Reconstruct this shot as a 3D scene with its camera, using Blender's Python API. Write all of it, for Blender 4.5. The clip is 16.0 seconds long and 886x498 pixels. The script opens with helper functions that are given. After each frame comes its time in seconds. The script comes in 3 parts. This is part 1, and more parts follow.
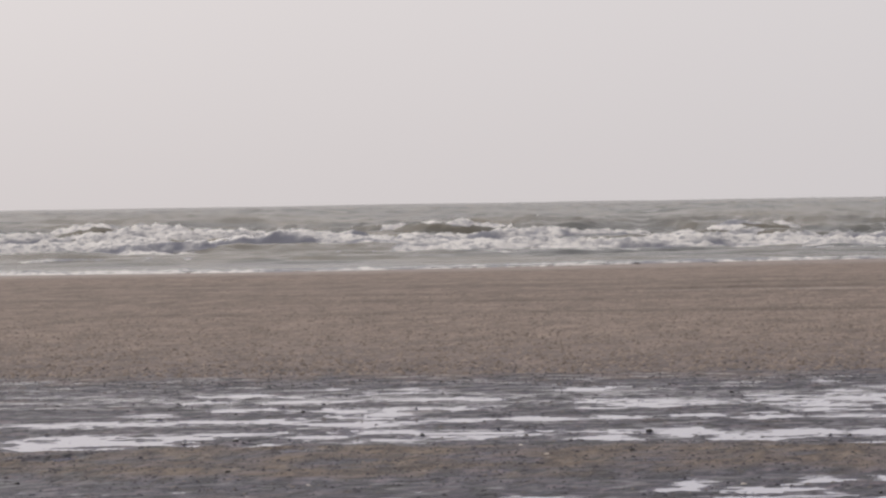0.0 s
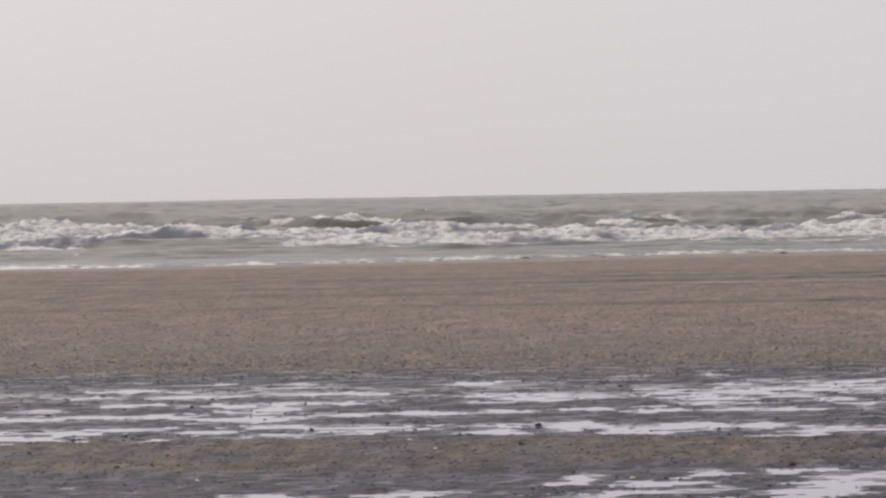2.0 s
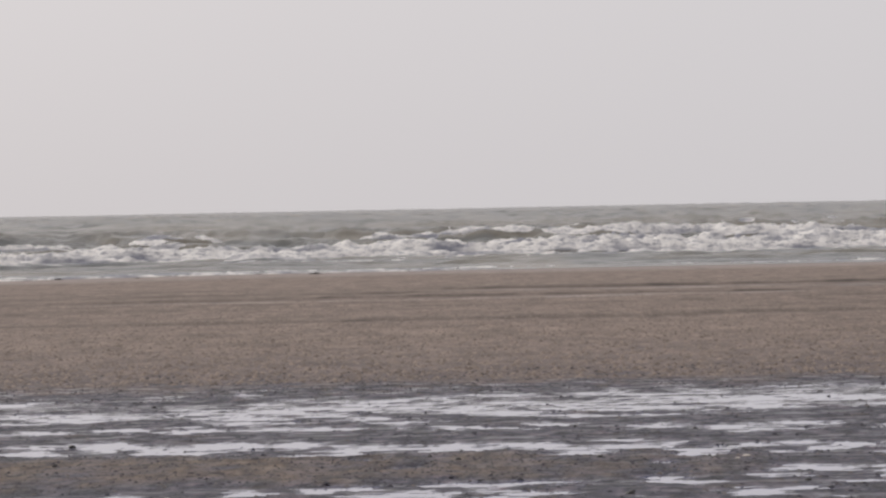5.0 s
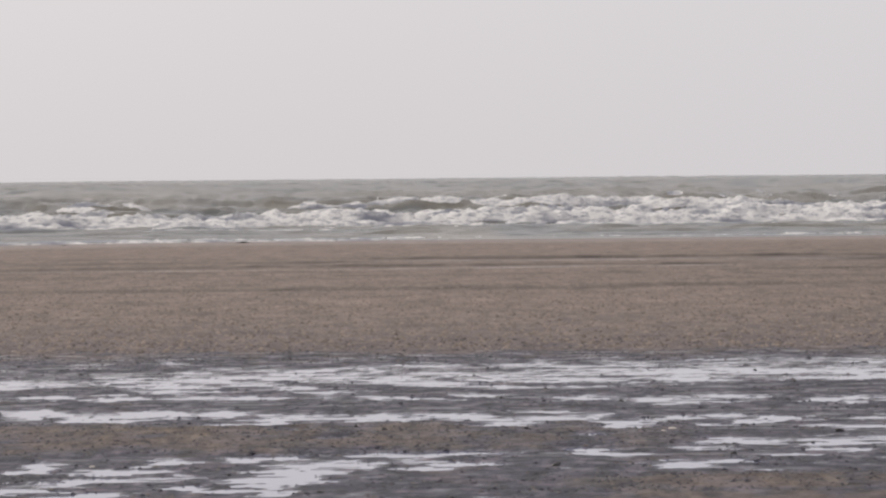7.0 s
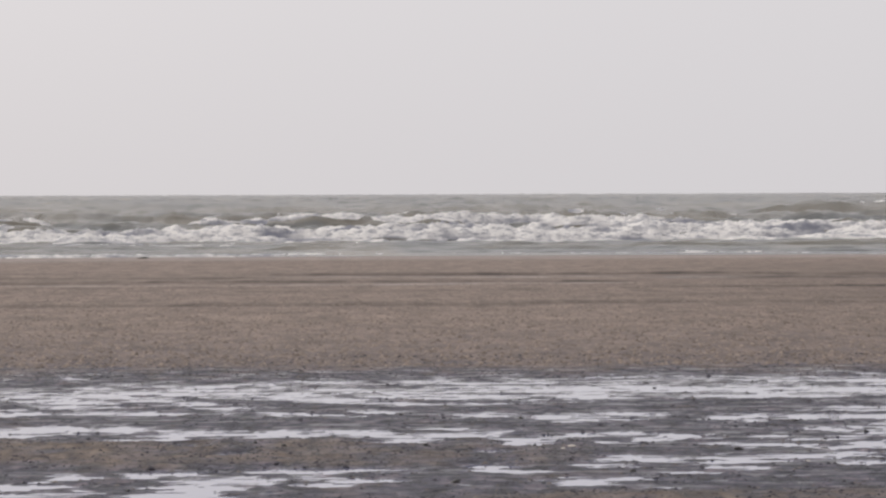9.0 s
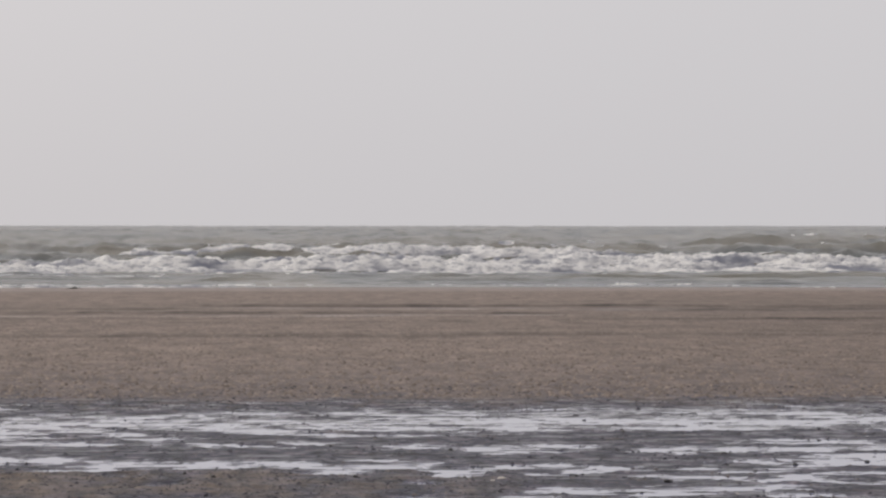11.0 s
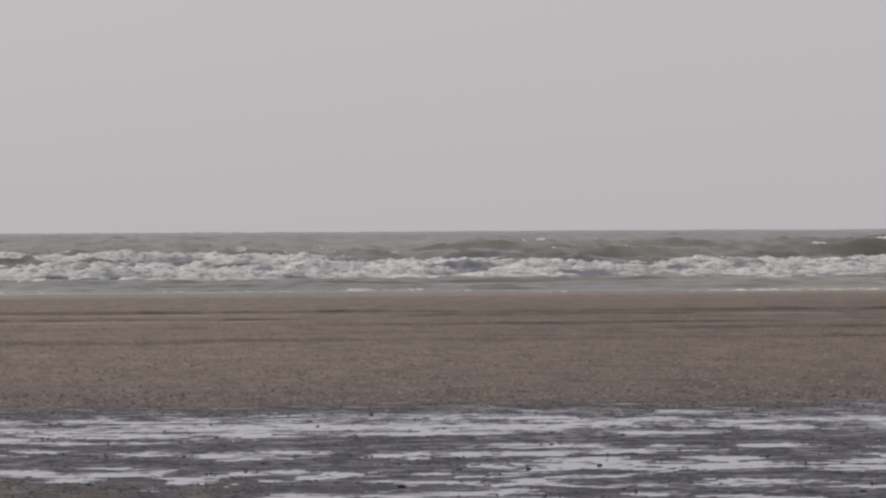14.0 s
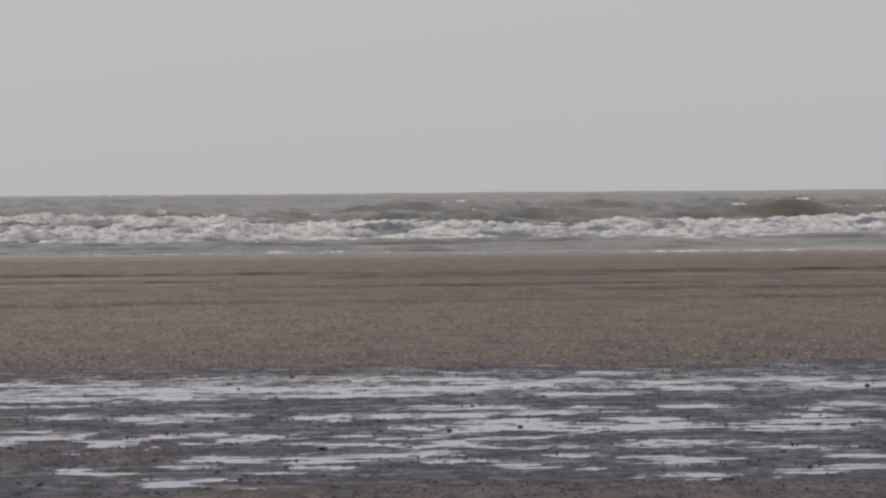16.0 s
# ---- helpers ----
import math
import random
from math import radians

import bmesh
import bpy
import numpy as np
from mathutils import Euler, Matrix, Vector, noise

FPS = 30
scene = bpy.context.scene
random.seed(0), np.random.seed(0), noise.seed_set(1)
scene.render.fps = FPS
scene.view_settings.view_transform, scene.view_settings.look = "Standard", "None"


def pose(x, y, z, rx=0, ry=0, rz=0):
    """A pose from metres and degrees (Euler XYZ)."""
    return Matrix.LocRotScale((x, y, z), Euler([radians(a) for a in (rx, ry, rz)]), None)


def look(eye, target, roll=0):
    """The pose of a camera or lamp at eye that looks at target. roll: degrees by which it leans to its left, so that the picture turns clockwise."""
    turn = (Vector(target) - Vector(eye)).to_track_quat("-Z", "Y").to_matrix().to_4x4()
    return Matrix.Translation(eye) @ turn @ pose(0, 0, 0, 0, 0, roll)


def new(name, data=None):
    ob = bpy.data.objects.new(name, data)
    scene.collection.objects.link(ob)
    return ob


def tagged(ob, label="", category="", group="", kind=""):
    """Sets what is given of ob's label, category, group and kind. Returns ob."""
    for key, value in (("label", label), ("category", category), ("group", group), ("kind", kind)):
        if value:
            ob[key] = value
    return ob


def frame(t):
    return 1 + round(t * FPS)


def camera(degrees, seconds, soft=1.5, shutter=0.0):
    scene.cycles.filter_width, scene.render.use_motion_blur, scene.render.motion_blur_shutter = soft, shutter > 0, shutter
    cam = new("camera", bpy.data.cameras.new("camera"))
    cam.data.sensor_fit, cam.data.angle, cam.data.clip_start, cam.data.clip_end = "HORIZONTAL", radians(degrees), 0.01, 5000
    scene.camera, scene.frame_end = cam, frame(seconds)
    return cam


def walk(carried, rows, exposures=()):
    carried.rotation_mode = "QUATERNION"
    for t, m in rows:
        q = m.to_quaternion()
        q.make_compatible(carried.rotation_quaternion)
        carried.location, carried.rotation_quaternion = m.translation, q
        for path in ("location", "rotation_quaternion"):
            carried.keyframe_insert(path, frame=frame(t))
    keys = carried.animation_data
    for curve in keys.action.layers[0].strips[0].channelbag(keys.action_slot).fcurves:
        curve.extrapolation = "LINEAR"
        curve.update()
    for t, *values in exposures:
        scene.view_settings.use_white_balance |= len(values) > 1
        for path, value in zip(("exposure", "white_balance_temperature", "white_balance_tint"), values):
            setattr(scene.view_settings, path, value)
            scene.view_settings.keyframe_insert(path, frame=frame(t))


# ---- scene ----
# A telephoto pan from one standpoint over a tidal flat towards the surf.
cam = camera(11.194, 16.0, soft=2.4)
EYE = 2.0
# seconds, yaw, pitch, roll
ROWS = [
    (0, 7.396, -0.596, 0.924),
    (0.2, 7.401, -0.676, 1.078),
    (0.5, 7.299, -0.332, 1.031),
    (0.8, 6.930, -0.470, 1.052),
    (1, 6.693, -0.557, 0.979),
    (1.2, 6.376, -0.444, 0.906),
    (1.5, 6.207, -0.569, 0.785),
    (1.8, 6.072, -0.581, 0.954),
    (2, 5.985, -0.688, 1.006),
    (2.2, 5.899, -0.591, 1.010),
    (2.5, 5.448, -0.648, 1.110),
    (2.8, 5.161, -0.469, 0.903),
    (3, 4.610, -0.622, 1.010),
    (3.2, 4.373, -1.000, 1.077),
    (3.5, 4.160, -1.019, 1.173),
    (3.8, 3.439, -1.079, 1.134),
    (4, 2.276, -0.716, 1.281),
    (4.2, 1.673, -0.416, 1.349),
    (4.5, 1.476, -0.363, 1.343),
    (4.7, 1.051, -0.336, 1.297),
    (5, 0.076, -0.531, 1.121),
    (5.2, -0.173, -0.509, 0.805),
    (7.3, -0.966, -0.941, 0.425),
    (7.5, -1.028, -0.770, 0.325),
    (7.8, -0.960, -0.552, 0.322),
    (8, -0.965, -0.474, 0.376),
    (8.2, -1.192, -0.753, 0.319),
    (8.5, -1.302, -0.975, 0.361),
    (8.8, -1.694, -0.966, 0.340),
    (9, -2.084, -0.713, 0.212),
    (9.2, -2.461, -0.614, 0.081),
    (11.3, -3.197, -0.298, -0.084),
    (11.5, -4.038, -0.370, -0.118),
    (11.8, -4.681, -0.468, -0.143),
    (12, -4.915, -0.346, -0.027),
    (12.2, -5.208, -0.467, 0.030),
    (12.5, -5.360, -0.478, -0.038),
    (12.8, -6.012, -0.439, 0.019),
    (13, -5.959, -0.474, -0.008),
    (13.2, -5.690, -0.325, 0.078),
    (13.5, -5.736, -0.456, 0.140),
    (13.8, -6.012, 0.108, 0.411),
    (14, -6.359, -0.244, 0.318),
    (14.2, -6.574, -0.503, 0.242),
    (14.5, -6.595, -0.623, 0.231),
    (14.8, -6.948, -0.542, 0.140),
    (15, -6.826, -0.362, 0.100),
    (15.2, -6.626, -0.373, 0.134),
    (15.5, -7.034, -0.748, 0.315),
    (15.8, -7.335, -0.568, 0.351),
    (16, -7.370, -0.732, 0.475),
]
EXPOSURES = [(0.0, -0.03, 6500, 10), (3.0, -0.03, 6480, 9.8), (4.0, 0.02, 6470, 9.6), (5.0, -0.04, 6460, 9.5), (7.5, 0.07, 6430, 9.5), (9.2, 0.08, 6430, 9), (11.5, -0.15, 6400, 8.5), (13.0, -0.27, 6410, 8.3), (14.5, -0.39, 6420, 8), (16.0, -0.36, 6420, 8)]
walk(cam, [(t, pose(0, 0, EYE, 90 + pitch, roll, yaw)) for t, yaw, pitch, roll in ROWS], EXPOSURES)

# ---- light: a bright overcast sky with a veiled sun ahead and to the left ----
SUN_AZ, SUN_EL = radians(-42), radians(30)
world = bpy.data.worlds.new("overcast_sky")
scene.world = world
world.use_nodes = True
wn, wl = world.node_tree.nodes, world.node_tree.links
wn.clear()
sky = wn.new("ShaderNodeTexSky")
sky.sky_type, sky.sun_disc = "NISHITA", False
sky.sun_elevation, sky.sun_rotation = SUN_EL, SUN_AZ
sky.air_density, sky.dust_density, sky.ozone_density = 1.0, 4.0, 1.0
grey = wn.new("ShaderNodeHueSaturation")
grey.inputs["Saturation"].default_value = 0.10
wl.new(sky.outputs["Color"], grey.inputs["Color"])
clouds = wn.new("ShaderNodeMix")
clouds.data_type = "RGBA"
clouds.inputs[0].default_value = 0.86
wl.new(grey.outputs["Color"], clouds.inputs[6])
# the cloud is warmer on the sun's side
toward = wn.new("ShaderNodeTexCoord")
axes = wn.new("ShaderNodeSeparateXYZ")
wl.new(toward.outputs["Generated"], axes.inputs["Vector"])
side = wn.new("ShaderNodeMapRange")
side.interpolation_type = "SMOOTHSTEP"
side.inputs["From Min"].default_value, side.inputs["From Max"].default_value = -0.30, 0.14
wl.new(axes.outputs["X"], side.inputs["Value"])
veil = wn.new("ShaderNodeMix")
veil.data_type = "RGBA"
wl.new(side.outputs["Result"], veil.inputs[0])
veil.inputs[6].default_value = (7.34, 6.80, 6.78, 1.0)
veil.inputs[7].default_value = (7.08, 6.74, 6.88, 1.0)
wl.new(veil.outputs[2], clouds.inputs[7])
back = wn.new("ShaderNodeBackground")
back.inputs["Strength"].default_value = 0.1
wl.new(clouds.outputs[2], back.inputs["Color"])
wout = wn.new("ShaderNodeOutputWorld")
wl.new(back.outputs["Background"], wout.inputs["Surface"])

sun = new("sun", bpy.data.lights.new("sun", "SUN"))
sun.data.energy, sun.data.angle, sun.data.color = 1.75, radians(10), (1.0, 0.93, 0.84)
sun.matrix_basis = look((math.sin(SUN_AZ) * 50, math.cos(SUN_AZ) * 50, 50 * math.tan(SUN_EL)), (0, 0, 0))


# ---- noise on arrays ----
def lattice(ix, iy, seed):
    h = (ix.astype(np.int64) * 374761393 + iy.astype(np.int64) * 668265263 + seed * 974634777) & 0x7FFFFFFF
    h = ((h ^ (h >> 13)) * 1274126177) & 0x7FFFFFFF
    return ((h ^ (h >> 16)) & 0xFFFF) / 65535.0 * 2 * np.pi


def perlin(x, y, seed=0):
    """Gradient noise, about -0.7 to 0.7."""
    x0, y0 = np.floor(x), np.floor(y)
    fx, fy = x - x0, y - y0
    u, v = fx * fx * fx * (fx * (6 * fx - 15) + 10), fy * fy * fy * (fy * (6 * fy - 15) + 10)
    total = 0.0
    for dx in (0, 1):
        for dy in (0, 1):
            a = lattice(x0 + dx, y0 + dy, seed)
            total = total + (np.cos(a) * (fx - dx) + np.sin(a) * (fy - dy)) * (u if dx else 1 - u) * (v if dy else 1 - v)
    return total


def fbm(x, y, octaves=4, seed=0, gain=0.5):
    total, amp = 0.0, 1.0
    for k in range(octaves):
        total = total + amp * perlin(x * 2.03 ** k + 17.3 * k, y * 2.03 ** k - 9.1 * k, seed + k)
        amp *= gain
    return total


def step(a, b, v):
    t = np.clip((v - a) / (b - a), 0, 1)
    return t * t * (3 - 2 * t)


# ---- the lie of the land ----
SEA_Z = -0.10
# pools on the mud: x, y, half width, half depth
POOLS = []
POOLS += [  # 47 to 50 m off
    (-7.47, 48.1, 0.20, 0.29), (-6.58, 48.1, 0.21, 0.29), (-6.53, 46.9, 0.41, 0.28), (-4.59, 47.6, 0.30, 0.50), (-2.28, 49.2, 0.12, 0.38), (-1.68, 47.5, 0.10, 0.28),
    (-0.65, 46.9, 0.59, 0.34), (-0.09, 47.5, 0.10, 0.42), (0.25, 48.0, 0.15, 0.22), (0.60, 47.6, 0.21, 0.28), (1.53, 48.0, 0.24, 0.36), (1.95, 47.3, 0.21, 0.28),
    (2.83, 47.7, 0.42, 0.36), (3.66, 47.5, 0.30, 0.42), (4.21, 48.9, 0.38, 0.30), (5.25, 48.2, 0.71, 0.37), (6.22, 47.6, 0.45, 0.43), (6.43, 46.7, 0.18, 0.41),
    (6.51, 49.4, 0.15, 0.38), (7.08, 49.6, 0.37, 0.39), (7.46, 47.2, 0.24, 0.35), (8.08, 48.9, 0.28, 0.38), (9.46, 46.8, 0.38, 0.28),
]
POOLS += [  # 45 to 47 m off
    (-8.30, 45.1, 0.20, 0.19), (-8.27, 46.6, 0.31, 0.28), (-7.45, 46.3, 0.26, 0.20), (-7.29, 45.1, 0.34, 0.32), (-6.03, 45.4, 0.61, 0.33), (-3.92, 44.7, 0.56, 0.31),
    (-2.60, 45.0, 0.17, 0.63), (-1.92, 46.6, 0.10, 0.41), (-1.47, 45.0, 0.62, 0.63), (-0.81, 45.7, 0.34, 0.46), (-0.32, 44.9, 0.25, 0.82), (-0.05, 46.5, 0.15, 0.27),
    (0.58, 45.8, 0.20, 0.39), (1.63, 45.7, 0.34, 0.52), (2.24, 46.0, 0.26, 0.53), (3.12, 45.8, 0.46, 0.52), (3.91, 45.8, 0.38, 0.79), (4.79, 45.6, 0.50, 0.65),
    (5.80, 45.3, 0.54, 0.45), (6.73, 46.1, 0.26, 0.40), (8.13, 46.0, 0.26, 0.20), (8.24, 44.6, 0.28, 0.38), (9.98, 44.9, 0.33, 0.58),
]
POOLS += [  # 42 to 44 m off
    (-8.40, 42.3, 0.24, 0.28), (-7.64, 43.4, 0.39, 0.30), (-6.78, 43.1, 0.40, 0.29), (-6.27, 42.1, 0.37, 0.73), (-5.95, 43.3, 0.65, 0.41), (-5.45, 43.2, 0.18, 0.35),
    (-4.03, 43.1, 0.30, 0.23), (-3.59, 43.9, 0.53, 0.54), (-3.02, 41.5, 0.26, 0.38), (-2.27, 44.0, 0.33, 0.36), (-1.99, 43.4, 0.35, 0.41), (-1.92, 42.4, 0.32, 0.34),
    (-1.22, 43.9, 0.22, 0.36), (-0.82, 42.9, 0.27, 0.23), (-0.41, 42.1, 0.34, 0.17), (0.06, 44.5, 0.25, 0.62), (0.47, 43.6, 0.38, 0.47), (1.08, 44.4, 0.17, 0.37),
    (1.13, 42.8, 0.29, 0.29), (1.84, 42.7, 0.32, 0.23), (1.93, 44.1, 0.63, 0.49), (2.96, 44.3, 0.39, 0.74), (4.75, 44.0, 0.62, 0.30), (6.96, 43.7, 0.49, 0.30),
]
POOLS += [  # 40 to 41 m off
    (-8.82, 40.7, 0.59, 0.53), (-7.60, 41.0, 1.05, 0.37), (-6.08, 40.5, 0.56, 0.52), (-5.18, 41.1, 0.41, 0.32), (-4.48, 41.1, 0.39, 0.32), (-3.81, 41.3, 0.34, 0.32),
    (-2.35, 41.2, 0.28, 0.42), (-1.25, 41.2, 0.62, 0.37), (-0.03, 40.9, 0.14, 0.26), (0.04, 40.8, 0.20, 0.31), (0.35, 40.7, 0.24, 0.21), (0.89, 41.2, 0.17, 0.32),
    (1.82, 40.5, 0.28, 0.41), (2.46, 40.1, 0.38, 0.50), (3.18, 40.6, 0.30, 0.31), (5.22, 40.1, 0.35, 0.25), (5.55, 41.3, 0.49, 0.43), (6.23, 40.3, 0.68, 0.31),
    (6.70, 41.1, 0.15, 0.21), (7.45, 41.0, 0.13, 0.32), (7.78, 41.0, 0.15, 0.43), (8.61, 40.4, 0.15, 0.36), (9.14, 41.0, 0.28, 0.54),
]
POOLS += [  # 38 to 40 m off
    (-8.21, 38.5, 0.43, 0.38), (-7.42, 37.7, 0.14, 0.41), (-7.36, 38.4, 0.29, 0.42), (-6.84, 38.9, 0.29, 0.34), (-6.15, 38.3, 0.24, 0.33), (-5.71, 39.0, 0.29, 0.38),
    (-4.75, 38.6, 0.60, 0.56), (-3.66, 37.9, 0.14, 0.27), (-3.58, 38.8, 0.32, 0.28), (-2.96, 38.6, 0.29, 0.75), (-2.49, 38.2, 0.18, 0.64), (-1.95, 38.3, 0.36, 0.64),
    (-1.38, 38.3, 0.22, 0.46), (0.59, 37.8, 0.28, 0.27), (1.43, 38.2, 0.21, 0.18), (2.75, 39.6, 0.25, 0.25), (4.07, 39.8, 0.25, 0.40), (4.64, 39.8, 0.32, 0.45),
    (4.78, 37.8, 0.38, 0.36), (5.46, 37.9, 0.47, 0.45), (5.57, 38.8, 0.36, 0.29), (6.75, 38.8, 0.22, 0.57), (8.19, 38.1, 0.54, 0.37), (8.38, 39.1, 0.24, 0.29),
]
POOLS += [  # 37 to 38 m off
    (-8.23, 36.7, 0.25, 0.52), (-8.07, 37.5, 0.59, 0.49), (-6.92, 36.9, 0.14, 0.17), (-6.33, 36.8, 0.14, 0.17), (-5.32, 37.6, 0.28, 0.27), (-3.44, 37.5, 0.19, 0.26),
    (-2.12, 37.4, 0.33, 0.22), (-1.31, 36.6, 0.13, 0.17), (-0.93, 36.7, 0.18, 0.25), (-0.81, 37.6, 0.33, 0.44), (-0.11, 37.6, 0.42, 0.62), (0.75, 37.3, 0.26, 0.26),
    (1.49, 37.2, 0.30, 0.35), (1.86, 37.6, 0.14, 0.18), (2.13, 36.7, 0.18, 0.34), (2.48, 37.1, 0.14, 0.22), (2.82, 37.5, 0.16, 0.18), (3.18, 36.9, 0.29, 0.30),
    (3.98, 36.7, 0.14, 0.17), (4.97, 37.1, 0.23, 0.22), (5.88, 37.2, 0.23, 0.26), (6.60, 37.7, 0.68, 0.54), (7.76, 37.1, 0.51, 0.39),
]
POOLS += [  # 33 to 36 m off
    (-7.65, 36.5, 0.32, 0.17), (-7.62, 35.0, 0.14, 0.23), (-5.89, 35.9, 0.10, 0.16), (-0.70, 35.7, 0.08, 0.16), (-0.38, 34.5, 0.15, 0.15), (1.00, 36.5, 0.25, 0.42),
    (1.61, 34.8, 0.15, 0.11), (1.93, 36.3, 0.18, 0.50), (2.73, 36.1, 0.18, 0.16), (2.79, 33.7, 0.37, 0.32), (3.40, 33.6, 0.24, 0.43), (3.54, 35.9, 0.17, 0.16),
    (3.99, 34.0, 0.30, 0.29), (3.99, 35.5, 0.31, 0.20), (4.32, 34.2, 0.17, 0.22), (4.43, 36.4, 0.25, 0.21), (4.61, 35.3, 0.33, 0.27), (5.28, 33.7, 0.13, 0.18),
    (5.29, 36.1, 0.45, 0.16), (5.30, 34.9, 0.39, 0.23), (5.87, 33.2, 0.19, 0.21), (6.09, 34.9, 0.22, 0.31), (6.41, 35.2, 0.35, 0.23), (7.13, 34.2, 0.32, 0.26),
]
POOLS += [  # 31 to 33 m off
    (-2.40, 31.7, 0.12, 0.19), (-1.46, 31.9, 0.14, 0.16), (-0.98, 32.1, 0.12, 0.19), (-0.69, 32.3, 0.18, 0.13), (-0.34, 31.4, 0.31, 0.28), (0.14, 32.6, 0.24, 0.17),
    (0.24, 32.0, 0.14, 0.22), (0.26, 32.0, 0.16, 0.19), (0.41, 31.4, 0.24, 0.18), (0.41, 32.5, 0.55, 0.16), (0.62, 32.6, 0.16, 0.13), (1.54, 32.8, 0.12, 0.27),
    (1.66, 32.4, 0.18, 0.16), (2.29, 33.0, 0.16, 0.20), (2.48, 31.4, 0.16, 0.09), (2.84, 32.1, 0.17, 0.13), (3.31, 32.6, 0.14, 0.17), (4.47, 33.2, 0.27, 0.14),
    (4.77, 32.5, 0.12, 0.17), (5.17, 32.1, 0.06, 0.16), (6.07, 32.8, 0.25, 0.34), (7.12, 31.8, 0.16, 0.19), (7.42, 33.1, 0.18, 0.28),
]
POOLS += [  # 28 to 31 m off
    (-4.54, 28.8, 0.45, 0.53), (-4.50, 29.7, 0.26, 0.19), (-4.15, 28.0, 0.70, 0.30), (-3.52, 28.7, 0.57, 0.49), (-3.39, 29.9, 0.18, 0.28), (-2.42, 29.0, 0.33, 0.21),
    (-2.40, 31.2, 0.12, 0.18), (-2.05, 29.8, 0.09, 0.17), (-1.87, 28.1, 0.19, 0.20), (-1.87, 28.6, 0.20, 0.21), (-1.81, 30.8, 0.37, 0.15), (-1.77, 30.0, 0.36, 0.17),
    (-1.61, 31.3, 0.06, 0.15), (-1.33, 30.3, 0.09, 0.11), (-1.31, 29.3, 0.10, 0.11), (-0.93, 28.9, 0.18, 0.16), (-0.68, 28.6, 0.09, 0.13), (-0.65, 29.8, 0.22, 0.28),
    (-0.61, 27.8, 0.14, 0.10), (-0.54, 30.5, 0.21, 0.35), (0.23, 30.9, 0.17, 0.12), (2.11, 31.2, 0.20, 0.24), (5.79, 31.1, 0.21, 0.31), (6.70, 31.3, 0.14, 0.19),
]
LEVEL_Y = [-400, -20, 12, 24, 46, 49.5, 51.5, 54, 62, 90, 120, 138, 150, 165, 200, 300, 600, 4990]
LEVEL_Z = [0.9, 0.25, 0.05, 0.0, 0.0, 0.003, 0.018, 0.045, 0.07, 0.07, 0.03, -0.03, -0.09, -0.30, -1.2, -2.6, -4.0, -6.0]


def brown_bank(x, y):
    """1 on the low sandy bank between the pools, 0 off it."""
    wob = 0.9 * fbm(x * 0.35, y * 0.3, 3, 71)
    left = step(32.2, 33.2, y + wob) * (1 - step(36.0, 37.0, y + wob)) * (1 - step(-0.5, 3.5, x + wob))
    near = 0.9 * (1 - step(29.3, 30.6, y + wob)) * step(0.5, 2.0, x)
    return np.maximum(left, near)


def pool_depth(x, y):
    """Above 0 inside the pools, up to 1 in their middles, falling to -1 away from them."""
    wx = x + 0.16 * fbm(x * 1.7, y * 1.7, 4, 31, 0.6)
    wy = y + 0.20 * fbm(x * 1.5, y * 1.8, 4, 41, 0.65)
    best = np.full_like(x, -1.0)
    for px, py, rx, ry in POOLS:
        ex, ey = rx + 0.05, ry + 0.10
        m = (np.abs(wx - px) < 2 * ex) & (np.abs(wy - py) < 2 * ey)
        if m.any():
            q = np.sqrt(((wx[m] - px) / ex) ** 2 + ((wy[m] - py) / ey) ** 2)
            best[m] = np.maximum(best[m], 1 - q)
    return best


def mud_z(x, y):
    """Relief of the mud flat: hummocks, pools and the low bank."""
    mud = 1 - step(50, 54, y)
    fine = 0.017 * fbm(x * 5.5, y * 3.0, 4, 21, 0.62)
    n = 0.010 * fbm(x * 0.8, y * 1.0, 4, 3, 0.6) + 0.013 * fbm(x * 2.0, y * 2.6, 4, 8, 0.65) + 0.8 * fine
    # thin wet streaks in the far part of the flat, most of them away from the left
    streaky = step(42.5, 45.5, y) * (1 - step(49.2, 50.6, y)) * (0.55 + 0.45 * step(-1.5, 3.0, x))
    n = n + 0.010 * streaky * fbm(x * 1.4, y * 5.0, 3, 12, 0.7)
    far_right = step(43, 45, y) * step(-3, 2, x)
    depth = pool_depth(x, y)
    near = step(-0.8, 0.2, depth)
    dry = 0.5 * (n + np.sqrt(n * n + 0.006 ** 2)) * (1 - 0.6 * near) + 0.0022 - 0.0035 * streaky + 0.026 * brown_bank(x, y) * (1 - near)
    wet = step(-0.2, 0.2, depth - 0.10 + 0.22 * (1 - step(29.5, 33, y)) + 0.16 * (1 - step(-7, -5, x)) * (1 - step(38, 39.5, y)) - 0.14 * step(44.5, 46, y) + (1.4 + 0.6 * step(42, 45, y)) * fbm(x * 1.8, y * 5.4, 4, 47, 0.66)
               + 0.35 * step(32, 34, y) * fbm(x * 5.0, y * 6.0, 3, 49, 0.7) + far_right * (2.4 * fbm(x * 0.45, y * 2.4, 3, 53, 0.65) - 0.34)
               + 0.8 * step(0, 3, x) * (1 - far_right) * fbm(x * 0.6, y * 3.2, 3, 55, 0.6))
    return mud * (dry * (1 - wet) - wet * (0.008 - 0.25 * fine)) + (1 - mud) * fine


